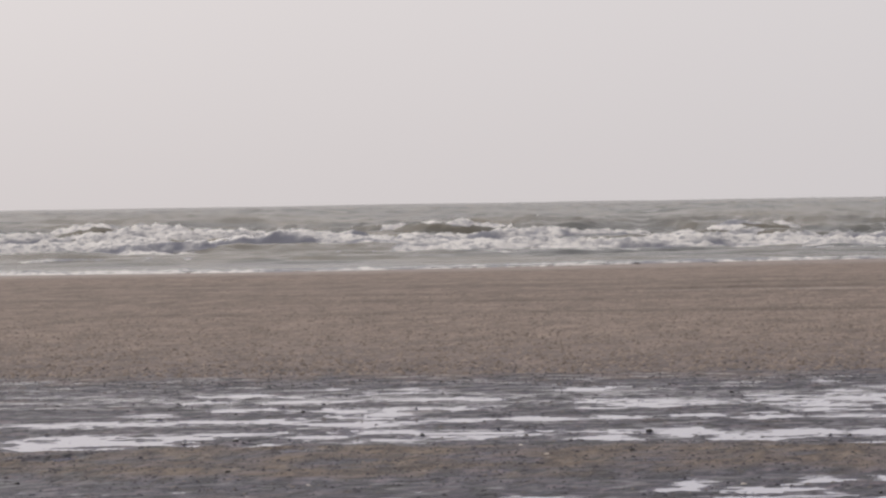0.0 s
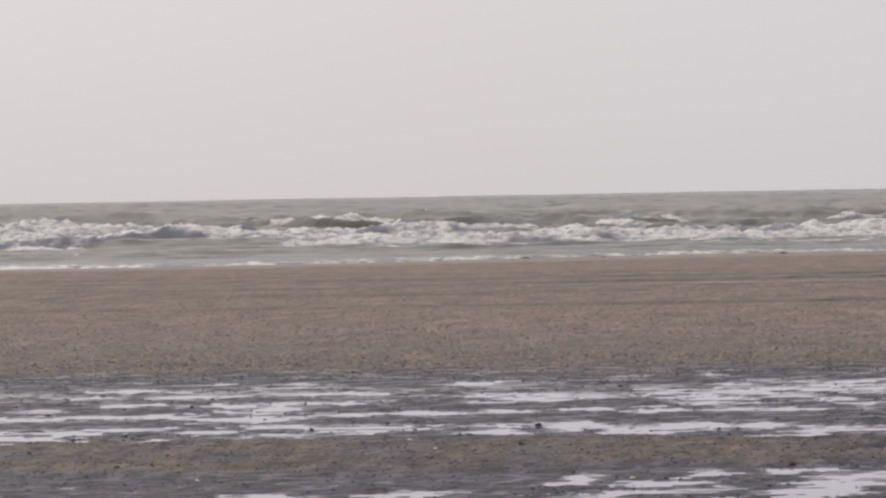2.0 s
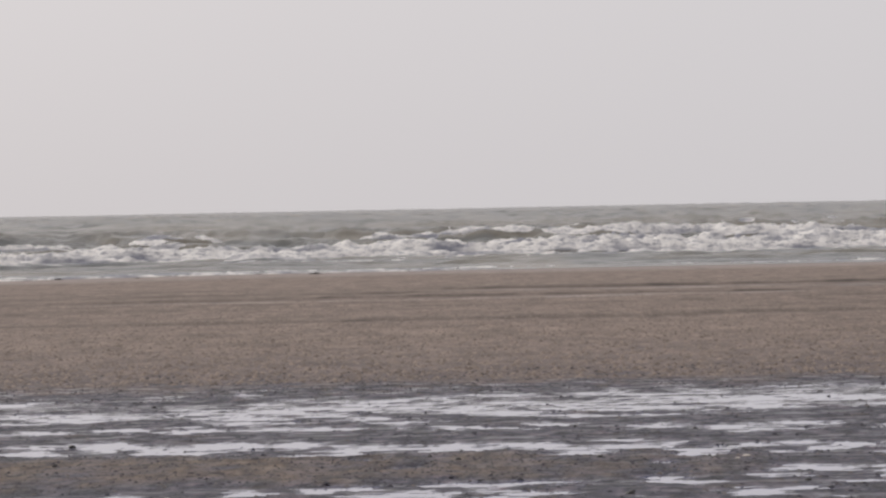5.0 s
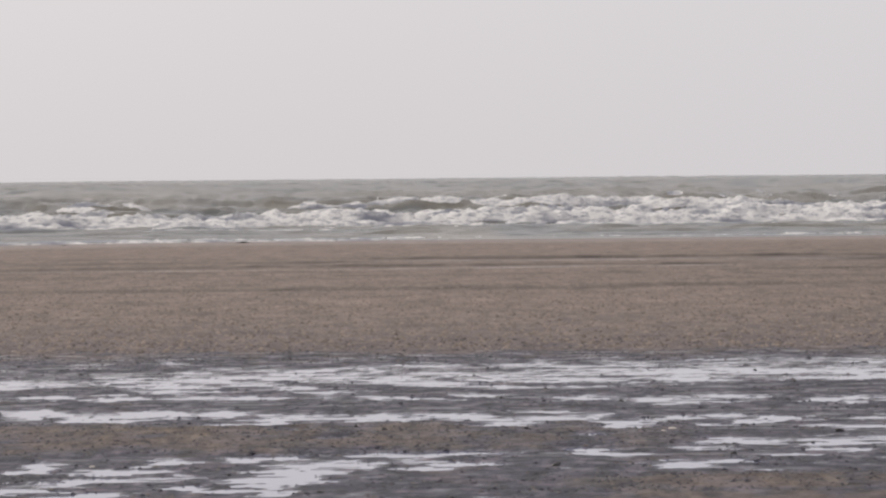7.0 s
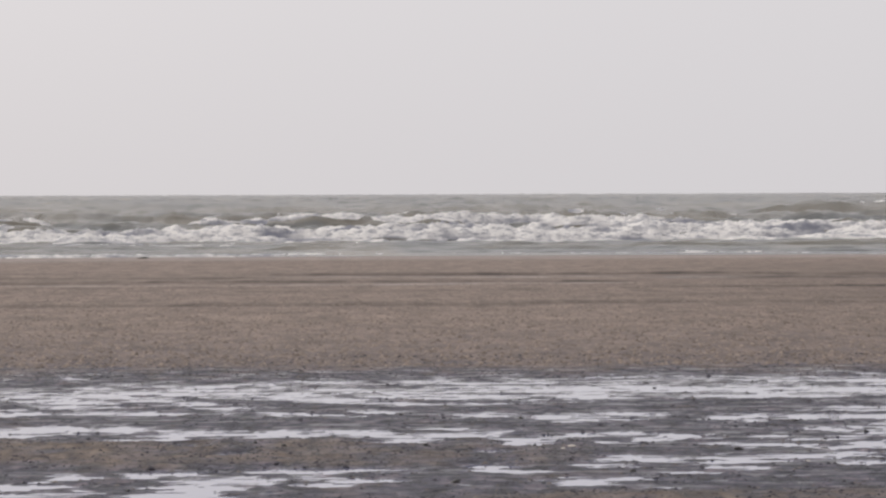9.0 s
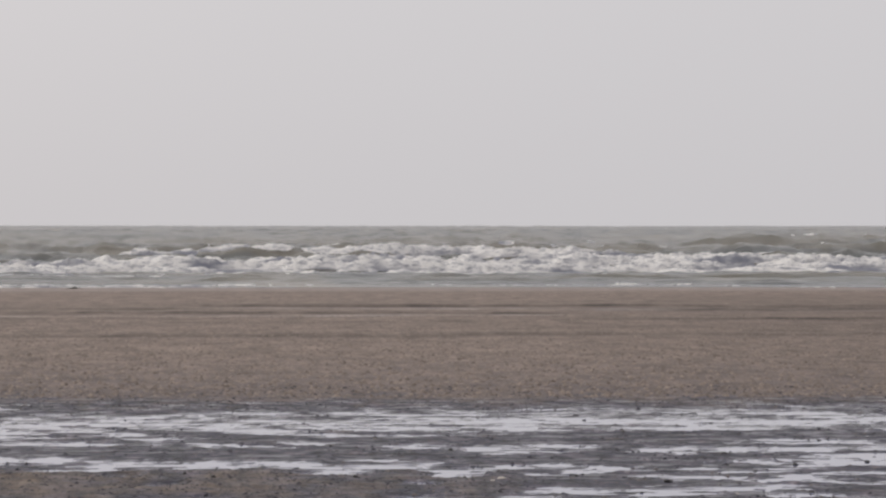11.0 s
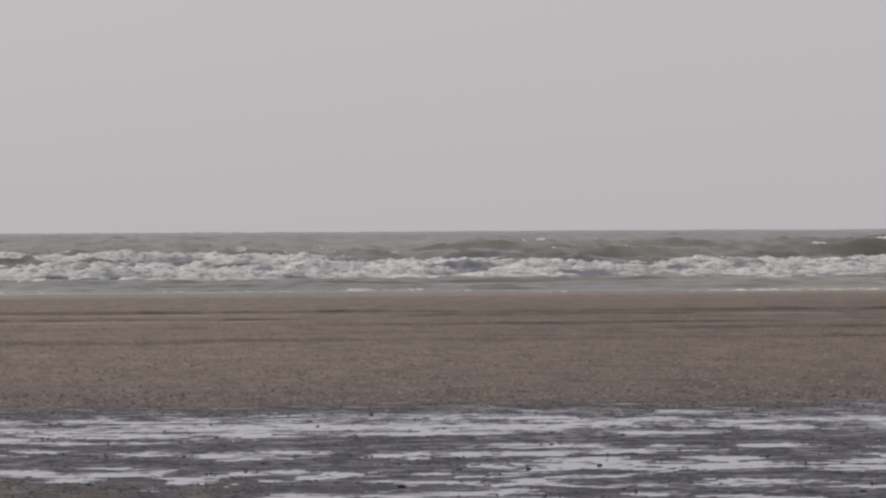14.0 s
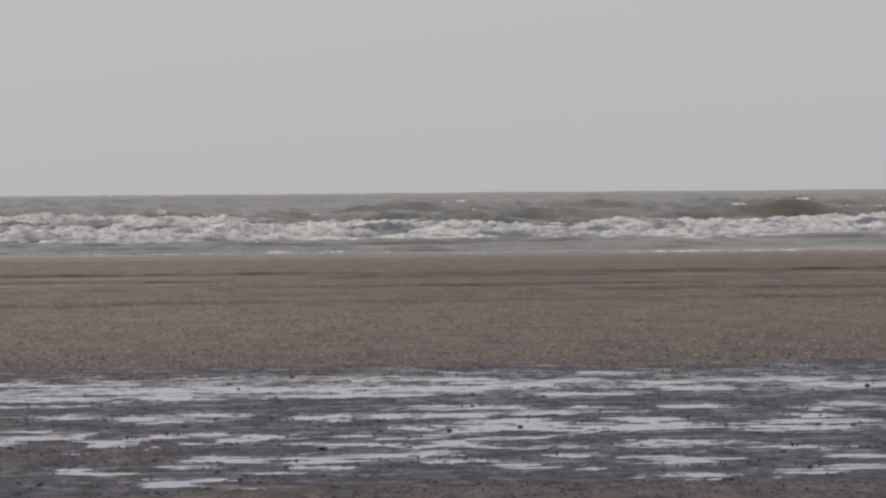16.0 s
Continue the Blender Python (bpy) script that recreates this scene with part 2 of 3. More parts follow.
def scarp(x, k):
    """Line and strength of one of the little scarps along the shore."""
    y0, h = SCARPS[k]
    c = y0 + 3 * fbm(x * 0.02, 0 * x, 2, 81 + k) + 0.9 * fbm(x * 0.16, 0 * x + k, 3, 86 + k, 0.6)
    on = (0.4 + 0.6 * step(-16, 2, x)) * step(-0.12, 0.10, perlin(x * 0.06, 0 * x + 1.7 * k, 91 + k)) * (0.7 + 0.3 * step(-0.2, 0.1, fbm(x * 0.3, 0 * x + k, 3, 96 + k, 0.7)))
    return c, h, on


# distance and height
SCARPS = [(107, 0.06), (103, 0.035), (98, 0.045), (92, 0.035), (87, 0.035), (79, 0.025)]


def bar_z(x, y):
    """Relief of the sand bar: long low ripples and little scarps along the shore."""
    sand = step(52, 62, y) * (1 - step(140, 150, y))
    z = sand * (0.045 * fbm(x * 0.05, y * 0.2, 4, 51) + 0.014 * fbm(x * 0.5, y * 0.5, 2, 61))
    for k in range(len(SCARPS)):
        c, h, on = scarp(x, k)
        z = z + h * on * step(-0.4, 0.4, y - c) * (1 - step(1, 9, y - c))
    return z


def off_shore(x, y):
    """y as it counts for the beach's fall: the waterline lies nearer on the left."""
    return y + 10 * (1 - step(-24, -4, x)) * step(116, 134, y)


def ground_z(x, y):
    z = np.interp(off_shore(x, y), LEVEL_Y, LEVEL_Z)
    near, far = (y > -30) & (y < 56), (y > 50) & (y < 152)
    z[near] += mud_z(x[near], y[near])
    z[far] += bar_z(x[far], y[far]) * (1 - step(136, 146, off_shore(x[far], y[far])))
    return z


def sheet(name, xs, ys, height, material, fields=(), keep=None):
    """A height field on the grid xs by ys as one mesh object, with named point fields."""
    X, Y = np.meshgrid(xs, ys)
    Z = height(X, Y)
    nx, ny = len(xs), len(ys)
    i = np.arange(nx * ny).reshape(ny, nx)
    quads = np.stack([i[:-1, :-1], i[:-1, 1:], i[1:, 1:], i[1:, :-1]], -1).reshape(-1, 4)
    flat = [X.ravel(), Y.ravel(), Z.ravel()]
    values = {k: f(X, Y, Z).ravel() for k, f in fields}
    if keep is not None:
        quads = quads[keep(X, Y).ravel()[quads].any(1)]
        used = np.unique(quads)
        back_to = np.zeros(nx * ny, np.int64)
        back_to[used] = np.arange(len(used))
        quads, flat = back_to[quads], [a[used] for a in flat]
        values = {k: v[used] for k, v in values.items()}
    me = bpy.data.meshes.new(name)
    me.vertices.add(len(flat[0]))
    me.vertices.foreach_set("co", np.stack(flat, 1).astype(np.float32).ravel())
    me.loops.add(quads.size)
    me.loops.foreach_set("vertex_index", quads.astype(np.int32).ravel())
    me.polygons.add(len(quads))
    me.polygons.foreach_set("loop_start", np.arange(0, quads.size, 4, dtype=np.int32))
    me.polygons.foreach_set("use_smooth", np.ones(len(quads), bool))
    me.update(calc_edges=True)
    for k, v in values.items():
        me.attributes.new(k, "FLOAT", "POINT").data.foreach_set("value", v.astype(np.float32))
    me.materials.append(material)
    return new(name, me)


def spread(*stretches):
    """Grid lines: stretches of (from, to, spacing at the start, spacing at the end)."""
    out = []
    for a, b, s0, s1 in stretches:
        v, span = a, b - a
        while v < b - 1e-6:
            out.append(v)
            v += s0 + (s1 - s0) * (v - a) / span
    return np.array(out + [stretches[-1][1]])


# ---- materials ----
def material(name):
    m = bpy.data.materials.new(name)
    m.use_nodes = True
    return m, m.node_tree.nodes, m.node_tree.links, m.node_tree.nodes["Principled BSDF"]


def tex_noise(nodes, links, scale, detail=4, stretch=(1, 1, 1), rough=0.55):
    co, mp, nz = nodes.new("ShaderNodeTexCoord"), nodes.new("ShaderNodeMapping"), nodes.new("ShaderNodeTexNoise")
    mp.inputs["Scale"].default_value = stretch
    nz.inputs["Scale"].default_value, nz.inputs["Detail"].default_value, nz.inputs["Roughness"].default_value = scale, detail, rough
    links.new(co.outputs["Object"], mp.inputs["Vector"])
    links.new(mp.outputs["Vector"], nz.inputs["Vector"])
    return nz.outputs["Fac"]


def ramp(nodes, links, fac, *stops):
    r = nodes.new("ShaderNodeValToRGB")
    while len(r.color_ramp.elements) < len(stops):
        r.color_ramp.elements.new(0.5)
    for e, (p, c) in zip(r.color_ramp.elements, stops):
        e.position, e.color = p, (*c, 1) if len(c) == 3 else (c[0], c[0], c[0], 1)
    links.new(fac, r.inputs["Fac"])
    return r.outputs["Color"]


def mix(nodes, links, fac, a, b, blend="MIX"):
    m = nodes.new("ShaderNodeMix")
    m.data_type, m.blend_type = "RGBA", blend
    for socket, v in ((m.inputs[0], fac), (m.inputs[6], a), (m.inputs[7], b)):
        if isinstance(v, (int, float)):
            socket.default_value = v
        elif isinstance(v, tuple):
            socket.default_value = (*v, 1)
        else:
            links.new(v, socket)
    return m.outputs[2]


def field(nodes, name):
    a = nodes.new("ShaderNodeAttribute")
    a.attribute_name = name
    return a.outputs["Fac"]


def bump(nodes, links, height, strength, distance, bsdf):
    b = nodes.new("ShaderNodeBump")
    b.inputs["Strength"].default_value, b.inputs["Distance"].default_value = strength, distance
    links.new(height, b.inputs["Height"])
    links.new(b.outputs["Normal"], bsdf.inputs["Normal"])
    return b


def sand_material():
    m, n, l, p = material("tidal_sand")
    grain = tex_noise(n, l, 20, 3, (1, 0.55, 1))
    patch = tex_noise(n, l, 4.2, 5, (1, 0.65, 1))
    broad = tex_noise(n, l, 0.12, 3)
    dry = mix(n, l, 0.55, ramp(n, l, patch, (0.3, (0.172, 0.139, 0.121)), (0.7, (0.298, 0.242, 0.212))), ramp(n, l, grain, (0.3, (0.140, 0.114, 0.100)), (0.7, (0.325, 0.265, 0.231))))
    mottle = ramp(n, l, tex_noise(n, l, 1.5, 5, (1, 0.3, 1), 0.7), (0.36, (0.78, 0.77, 0.77)), (0.64, (1.16, 1.15, 1.13)))
    dry = mix(n, l, mix(n, l, 1.0, broad, (0.5, 0.5, 0.5), "MULTIPLY"), dry, (0.225, 0.181, 0.164))
    dry = mix(n, l, 1.0, dry, mottle, "MULTIPLY")
    fleck = ramp(n, l, tex_noise(n, l, 9, 4, (1, 0.10, 1), 0.7), (0.34, (0.74, 0.72, 0.72)), (0.5, (1.0, 1.0, 1.0)), (0.66, (1.24, 1.20, 1.16)))
    dry = mix(n, l, 0.65, dry, fleck, "MULTIPLY")
    wet_c = mix(n, l, 0.5, ramp(n, l, patch, (0.32, (0.023, 0.023, 0.034)), (0.52, (0.055, 0.053, 0.072)), (0.70, (0.130, 0.107, 0.101))), ramp(n, l, grain, (0.3, (0.028, 0.029, 0.038)), (0.7, (0.112, 0.107, 0.118))))
    loam = ramp(n, l, tex_noise(n, l, 6, 5, (1, 0.2, 1), 0.65), (0.36, (0.030, 0.027, 0.029)), (0.5, (0.100, 0.073, 0.058)), (0.64, (0.200, 0.155, 0.115)))
    # damper sand and painted shade share this dark mix
    damp_shade_c = mix(n, l, field(n, "damp_shade"), dry, (0.045, 0.036, 0.032))
    # relief shading of the mud lumps, put into the colour: dark hollows, paler tops
    lump_shade = ramp(n, l, field(n, "lump"), (0.0, (0.013, 0.013, 0.025)), (0.45, (0.043, 0.042, 0.066)), (1.0, (0.152, 0.131, 0.139)))
    wet_c = mix(n, l, 0.62, wet_c, lump_shade)
    drift = ramp(n, l, tex_noise(n, l, 5.5, 5, (1, 0.16, 1), 0.65), (0.34, (0.20, 0.20, 0.25)), (0.5, (0.64, 0.65, 0.79)), (0.66, (1.44, 1.36, 1.44)))
    wet_c = mix(n, l, 1.0, wet_c, drift, "MULTIPLY")
    flat = mix(n, l, field(n, "wet"), damp_shade_c, wet_c)
    l.new(mix(n, l, field(n, "bank"), flat, loam), p.inputs["Base Color"])
    rough = mix(n, l, field(n, "wet"), (0.92, 0.92, 0.92), ramp(n, l, patch, (0.3, (0.45,)), (0.7, (0.7,))))
    l.new(mix(n, l, field(n, "film"), rough, (0.16, 0.16, 0.16)), p.inputs["Roughness"])
    l.new(mix(n, l, field(n, "film"), (0.22, 0.22, 0.22), (0.5, 0.5, 0.5)), p.inputs["Specular IOR Level"])
    b = bump(n, l, tex_noise(n, l, 16, 4), 0.9, 0.035, p)
    l.new(ramp(n, l, field(n, "film"), (0.0, (0.9,)), (0.9, (0.15,))), b.inputs["Strength"])
    return m


def pool_material():
    m, n, l, p = material("still_shallow_water")
    p.inputs["Base Color"].default_value = (0.18, 0.19, 0.31, 1)
    p.inputs["Specular Tint"].default_value = (0.97, 0.96, 1.0, 1)
    p.inputs["IOR"].default_value = 1.33
    l.new(ramp(n, l, tex_noise(n, l, 0.9, 3), (0.35, (0.015,)), (0.7, (0.07,))), p.inputs["Roughness"])
    bump(n, l, tex_noise(n, l, 6, 2), 0.06, 0.01, p)
    return m


def sea_material():
    m, n, l, p = material("murky_sea_water")
    body = ramp(n, l, tex_noise(n, l, 0.13, 4, (0.5, 0.9, 1)), (0.42, (0.050, 0.058, 0.060)), (0.52, (0.100, 0.104, 0.098)), (0.60, (0.23, 0.20, 0.14)))
    far = ramp(n, l, tex_noise(n, l, 0.04, 5, (1.8, 0.22, 1), 0.65), (0.43, (0.036, 0.041, 0.040)), (0.51, (0.100, 0.105, 0.100)), (0.58, (0.23, 0.20, 0.15)))
    body = mix(n, l, 0.5, body, far)
    l.new(mix(n, l, field(n, "face"), body, (0.140, 0.126, 0.096)), p.inputs["Base Color"])
    p.inputs["IOR"].default_value = 1.33
    p.inputs["Roughness"].default_value = 0.25
    p.inputs["Specular IOR Level"].default_value = 0.42
    bump(n, l, tex_noise(n, l, 0.6, 5, (0.5, 1.2, 1)), 0.4, 0.3, p)
    return m


def foam_material():
    m, n, l, p = material("sea_foam")
    # the bluish dark end colours in the shadows among the froth
    froth = ramp(n, l, tex_noise(n, l, 3.6, 6, (0.7, 0.3, 2.0), 0.7), (0.38, (0.36, 0.365, 0.40)), (0.53, (0.87, 0.855, 0.835)))
    thick_lit = ramp(n, l, field(n, "thick_lit"), (0.05, (0.0,)), (0.5, (1.0,)))
    # grey of thin foam, also painted as shade on the wave faces
    l.new(mix(n, l, thick_lit, (0.27, 0.278, 0.325), froth), p.inputs["Base Color"])
    p.inputs["Roughness"].default_value = 0.8
    p.inputs["Specular IOR Level"].default_value = 0.2
    bump(n, l, tex_noise(n, l, 5, 6, (1, 1, 1), 0.7), 0.9, 0.14, p)
    return m


def stone_material():
    m, n, l, p = material("dark_wet_stone")
    l.new(ramp(n, l, tex_noise(n, l, 60, 4), (0.35, (0.022, 0.021, 0.022)), (0.7, (0.06, 0.055, 0.052))), p.inputs["Base Color"])
    p.inputs["Roughness"].default_value = 0.6
    bump(n, l, tex_noise(n, l, 120, 3), 0.5, 0.004, p)
    return m


def plain_material(name, dark, light, scale, rough):
    m, n, l, p = material(name)
    l.new(ramp(n, l, tex_noise(n, l, scale, 4), (0.35, dark), (0.65, light)), p.inputs["Base Color"])
    p.inputs["Roughness"].default_value = rough
    return m


def cast_material(name, dark, mid, light):
    m, n, l, p = material(name)
    geo = n.new("ShaderNodeNewGeometry")
    l.new(ramp(n, l, geo.outputs["Random Per Island"], (0.0, dark), (0.55, mid), (1.0, light)), p.inputs["Base Color"])
    p.inputs["Roughness"].default_value = 0.9
    p.inputs["Specular IOR Level"].default_value = 0.2
    return m


SAND, POOL, SEA, FOAM, STONE = sand_material(), pool_material(), sea_material(), foam_material(), stone_material()
CAST = cast_material("sand_casts", (0.14, 0.114, 0.100), (0.220, 0.181, 0.155), (0.30, 0.246, 0.212))
KNOB = cast_material("mud_knobs", (0.020, 0.020, 0.030), (0.066, 0.062, 0.073), (0.20, 0.175, 0.157))
WEED = plain_material("dark_seaweed", (0.015, 0.014, 0.01), (0.05, 0.042, 0.028), 14, 0.5)
SHELL = plain_material("pale_shell", (0.5, 0.44, 0.38), (0.78, 0.73, 0.66), 40, 0.45)


# ---- the ground ----
def wetness(x, y, z):
    near = 1 - step(49.0, 55.2, y + 2.2 * fbm(x * 0.8, y * 0.35, 4, 101, 0.65) + 1.8 * fbm(x * 3.0, y * 1.4, 3, 103, 0.7))
    dry_up = step(0.014, 0.046, z + 0.034 * fbm(x * 1.1, y * 0.9, 4, 111, 0.65))
    shore = step(146, 152, off_shore(x, y))
    margin = 0.34 * (1 - step(51, 68, y + 3 * fbm(x * 0.5, y * 0.2, 3, 105))) * (1 + 0.9 * fbm(x * 2.2, y * 0.9, 3, 107, 0.7))
    return np.maximum(np.maximum(near * (1 - 0.55 * dry_up), margin * step(40, 50, y)), shore * 0.2)


def bank_soil(x, y, z):
    """1 where the low bank is bare brown loam."""
    patchy = step(-0.25, 0.30, fbm(x * 1.6, y * 0.8, 4, 161, 0.7))
    return 0.8 * brown_bank(x, y) * patchy * step(0.004, 0.016, z) * (1 - step(40, 44, y))


def film(x, y, z):
    """1 where a skin of water lies on the mud, just above the pools."""
    skin = 1 - step(0.0005, 0.004, z + 0.002 * fbm(x * 3, y * 2, 2, 141))
    streak = (0.6 + 0.3 * step(42, 45, y)) * step(0.14 - 0.08 * step(42, 45, y), 0.45, fbm(x * 1.1, y * 4.0, 4, 143, 0.65)) * step(30.5, 33, y) * (1 - brown_bank(x, y))
    sheen = 0.0
    for k in (0, 2):
        c, h, on = scarp(x, k)
        sheen = np.maximum(sheen, 0.65 * np.clip(1.3 * on - 0.3, 0, 1) * np.exp(-((y - c + 3.2) / 1.0) ** 2))
    return np.maximum(np.maximum(skin, streak) * (1 - step(50, 53, y)) + 0.5 * step(132, 142, off_shore(x, y)), sheen)


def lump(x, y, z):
    """Light and shade of the mud's small lumps as colour: 1 on tops, 0 in hollows."""
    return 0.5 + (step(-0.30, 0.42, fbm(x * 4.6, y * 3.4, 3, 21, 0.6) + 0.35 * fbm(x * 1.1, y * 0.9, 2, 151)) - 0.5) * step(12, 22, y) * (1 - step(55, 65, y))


def damp_and_shade(x, y, z):
    """Darker sand: damper streaks along the shore, painted shade on scarps and to the right."""
    band = step(70, 95, y) * (1 - step(116, 124, y))
    streak = step(0.10, 0.46, fbm(x * 0.045, y * 0.42, 4, 121) + 0.28 * fbm(x * 0.35, y * 0.9, 3, 125, 0.7))
    damp_shade = 0.22 * band * streak
    # seep at the scarps, and the shade of their faces, as dark colour
    for k in range(len(SCARPS)):
        c, h, on = scarp(x, k)
        damp_shade = np.maximum(damp_shade, (0.4 + 10 * h) * on * np.exp(-((y - c + 0.3) / 0.7) ** 2) * (0.85 + 0.5 * fbm(x * 0.5, y * 0.3, 3, 127)))
    # light falling off to the right, put into the sand's colour
    damp_shade = np.clip(damp_shade, 0, 1) + (0.10 * step(1, 8, x - 0.06 * y) + 0.06 * step(-2, 6, x - 0.06 * y)) * step(50, 58, y) * (1 - step(120, 134, y))
    return damp_shade + 0.25 * step(15, 25, y) * (1 - step(108, 118, y)) * step(0.1, 0.5, fbm(x * 0.9, y * 0.5, 3, 131))


xs = spread((-4800, -60, 900, 2), (-60, -13, 0.7, 0.22), (-13, 13, 0.038, 0.038), (13, 60, 0.22, 0.7), (60, 4800, 2, 900))
ys = spread((-400, -14, 60, 1.0), (-14, 12, 0.6, 0.6), (12, 27, 0.6, 0.09), (27, 52, 0.08, 0.095), (52, 152, 0.3, 0.9), (152, 300, 3, 20), (300, 4900, 60, 900))
ground = sheet("ground", xs, ys, ground_z, SAND, (("wet", wetness), ("bank", bank_soil), ("damp_shade", damp_and_shade), ("film", film), ("lump", lump)))
tagged(ground, "grey-brown tidal sand flat with wet mud and low ripples", "sand", kind="structure")

pools = sheet("water_pools", spread((-70, 70, 5, 5)), spread((20, 51, 2, 2)), lambda x, y: 0 * x, POOL)
tagged(pools, "shallow tide pools of still water mirroring the pale sky", "water", kind="structure")


# ---- the sea ----
# crests: y, height, front width, back width, seed, share that breaks
CRESTS = [
    (158, 0.12, 0.9, 4, 12, -0.05), (163, 0.16, 1.0, 5, 1, -0.05), (169, 0.18, 1.0, 4, 13, -0.02), (176, 0.19, 1.1, 5, 2, 0.05), (193, 0.36, 1.4, 7, 3, 0.34), (207, 0.52, 1.6, 8, 4, 0.28), (223, 0.58, 1.8, 9, 5, 0.16),
    (242, 0.76, 2.2, 11, 6, 0.0), (285, 0.80, 2.6, 10, 7, -0.36), (335, 0.85, 5, 16, 8, -0.42), (400, 0.8, 7, 20, 9, -0.42), (480, 0.7, 9, 26, 10, -0.45), (600, 0.7, 12, 34, 11, -0.5),
]


def crest(x, y, c):
    """Height of one wave, how far it breaks, and the way across it, on a grid whose rows share x."""
    y0, h, front, back_w, seed, share = c
    r = x[:1]
    line = y0 + 7 * fbm(r * 0.012, 0 * r + seed, 2, 200 + seed) + 3.0 * perlin(r * 0.09, 0 * r, 220 + seed) + 0.8 * perlin(r * 0.35, 0 * r, 230 + seed)
    env = np.clip(0.75 + 1.0 * fbm(r * 0.022, 0 * r + 3.7 * seed, 3, 240 + seed) + 0.35 * perlin(r * 0.13, 0 * r, 250 + seed) + 0.2 * perlin(r * 0.4, 0 * r, 255 + seed), 0.15, 1.3)
    breaks = fbm(r * 0.028, 0 * r + 5.1 * seed, 3, 260 + seed) + share
    if seed == 6:
        roller = np.exp(-((r - 2.9 + 1.6 * perlin(r * 0.5, 0 * r, 271)) / 4.3) ** 4)
        env = env * (1 - roller) * (0.5 + 0.5 * step(-6, 6, r)) + 1.15 * roller
        breaks = breaks + 0.32 * step(6, 13, r) * (1 - step(18, 45, r)) - 0.62 * roller - 0.35 * (1 - step(-6, -2, r))
        line = line * (1 - roller) + 242 * roller
        env = np.minimum(env, 1.3 - 0.45 * step(6, 14, r))
    if seed in (7, 8):
        env, breaks = env + 0.3 * step(14, 34, r) + 0.5 * np.exp(-((r - 42 - 16 * (seed == 7)) / 6) ** 4), breaks - 0.5 * step(6, 20, r)
    if seed in (5, 6):
        env = env * (1 - 0.32 * step(14, 24, r))
    if seed in (4, 5):
        calm = np.exp(-((r - 2.5) / 7.0) ** 4)
        env, breaks = env * (1 - 0.5 * calm), breaks - 0.28 * calm
    if seed in (3, 4, 5):
        left = 1 - step(-36, -24, r)
        env, breaks = env + 0.25 * left, breaks + 0.15 * step(6, 14, r) + 0.28 * left
    if seed == 5:
        splash = np.exp(-((r + 43.5) / 5.0) ** 4)
        env, breaks = env * (1 - splash) + 1.5 * splash, breaks + 0.6 * splash
        low = np.exp(-((r + 9.5) / 4.5) ** 4)
        env, breaks = env * (1 - 0.3 * low), breaks - 0.4 * low
    if seed == 6:
        swells = np.exp(-((r + 32.0) / 3.5) ** 4) + np.exp(-((r + 14.5) / 2.6) ** 4) + np.exp(-((r + 51.0) / 2.5) ** 4)
        env, breaks = env * (1 - swells) + 1.2 * swells, breaks - 0.7 * swells - 0.4 * np.exp(-((r + 9.5) / 4.5) ** 4)
    if seed == 4:
        breaks = breaks + 0.35 * step(-40, -36, r) * (1 - step(-14, -8, r))
    if seed == 3:
        swells = np.exp(-((r + 31.0) / 3.8) ** 4)
        env, breaks = env * (1 - swells) + 0.8 * swells, breaks + 0.3 * (1 - step(-14, -8, r)) - 1.1 * swells
    s = y - line
    shape = np.where(s < 0, np.exp(-(s / front) ** 2), np.exp(-(s / back_w) ** 2))
    return h * env * shape, step(-0.14, 0.30, breaks) + 0 * s, s


def sea_z(x, y):
    z = SEA_Z + 0 * x
    for c in CRESTS:
        z = z + crest(x, y, c)[0]
    swell = step(150, 240, y)
    z = z + swell * ((0.36 + 0.59 * step(500, 2500, y)) * fbm(x * 0.045, y * 0.10, 4, 301, 0.6) + 0.26 * fbm(x * 0.36, y * 0.40, 4, 311, 0.62) + 0.24 * step(240, 275, y) * fbm(x * 0.09, y * 0.20, 3, 315))
    far = step(380, 520, y)
    if far.max() > 0:
        z = z + far * (0.42 + 0.3 * step(800, 1800, y)) * fbm(x * 0.075, y * 0.055, 3, 325, 0.6)
    z = z + 0.10 * step(153, 160, y) * (1 - step(195, 210, y)) * fbm(x * 0.32, y * 0.55, 3, 331, 0.6)
    return z + (0.014 + 0.16 * step(152, 162, y)) * fbm(x * 0.13, y * 0.5, 3, 321)


def wave_face(x, y, z):
    f = 0 * x
    for c in CRESTS:
        h, b, s = crest(x, y, c)
        f = np.maximum(f, step(0.3, 0.75, h / c[1]) * np.exp(-((s + c[2] * 0.8) / c[2]) ** 2))
    return f


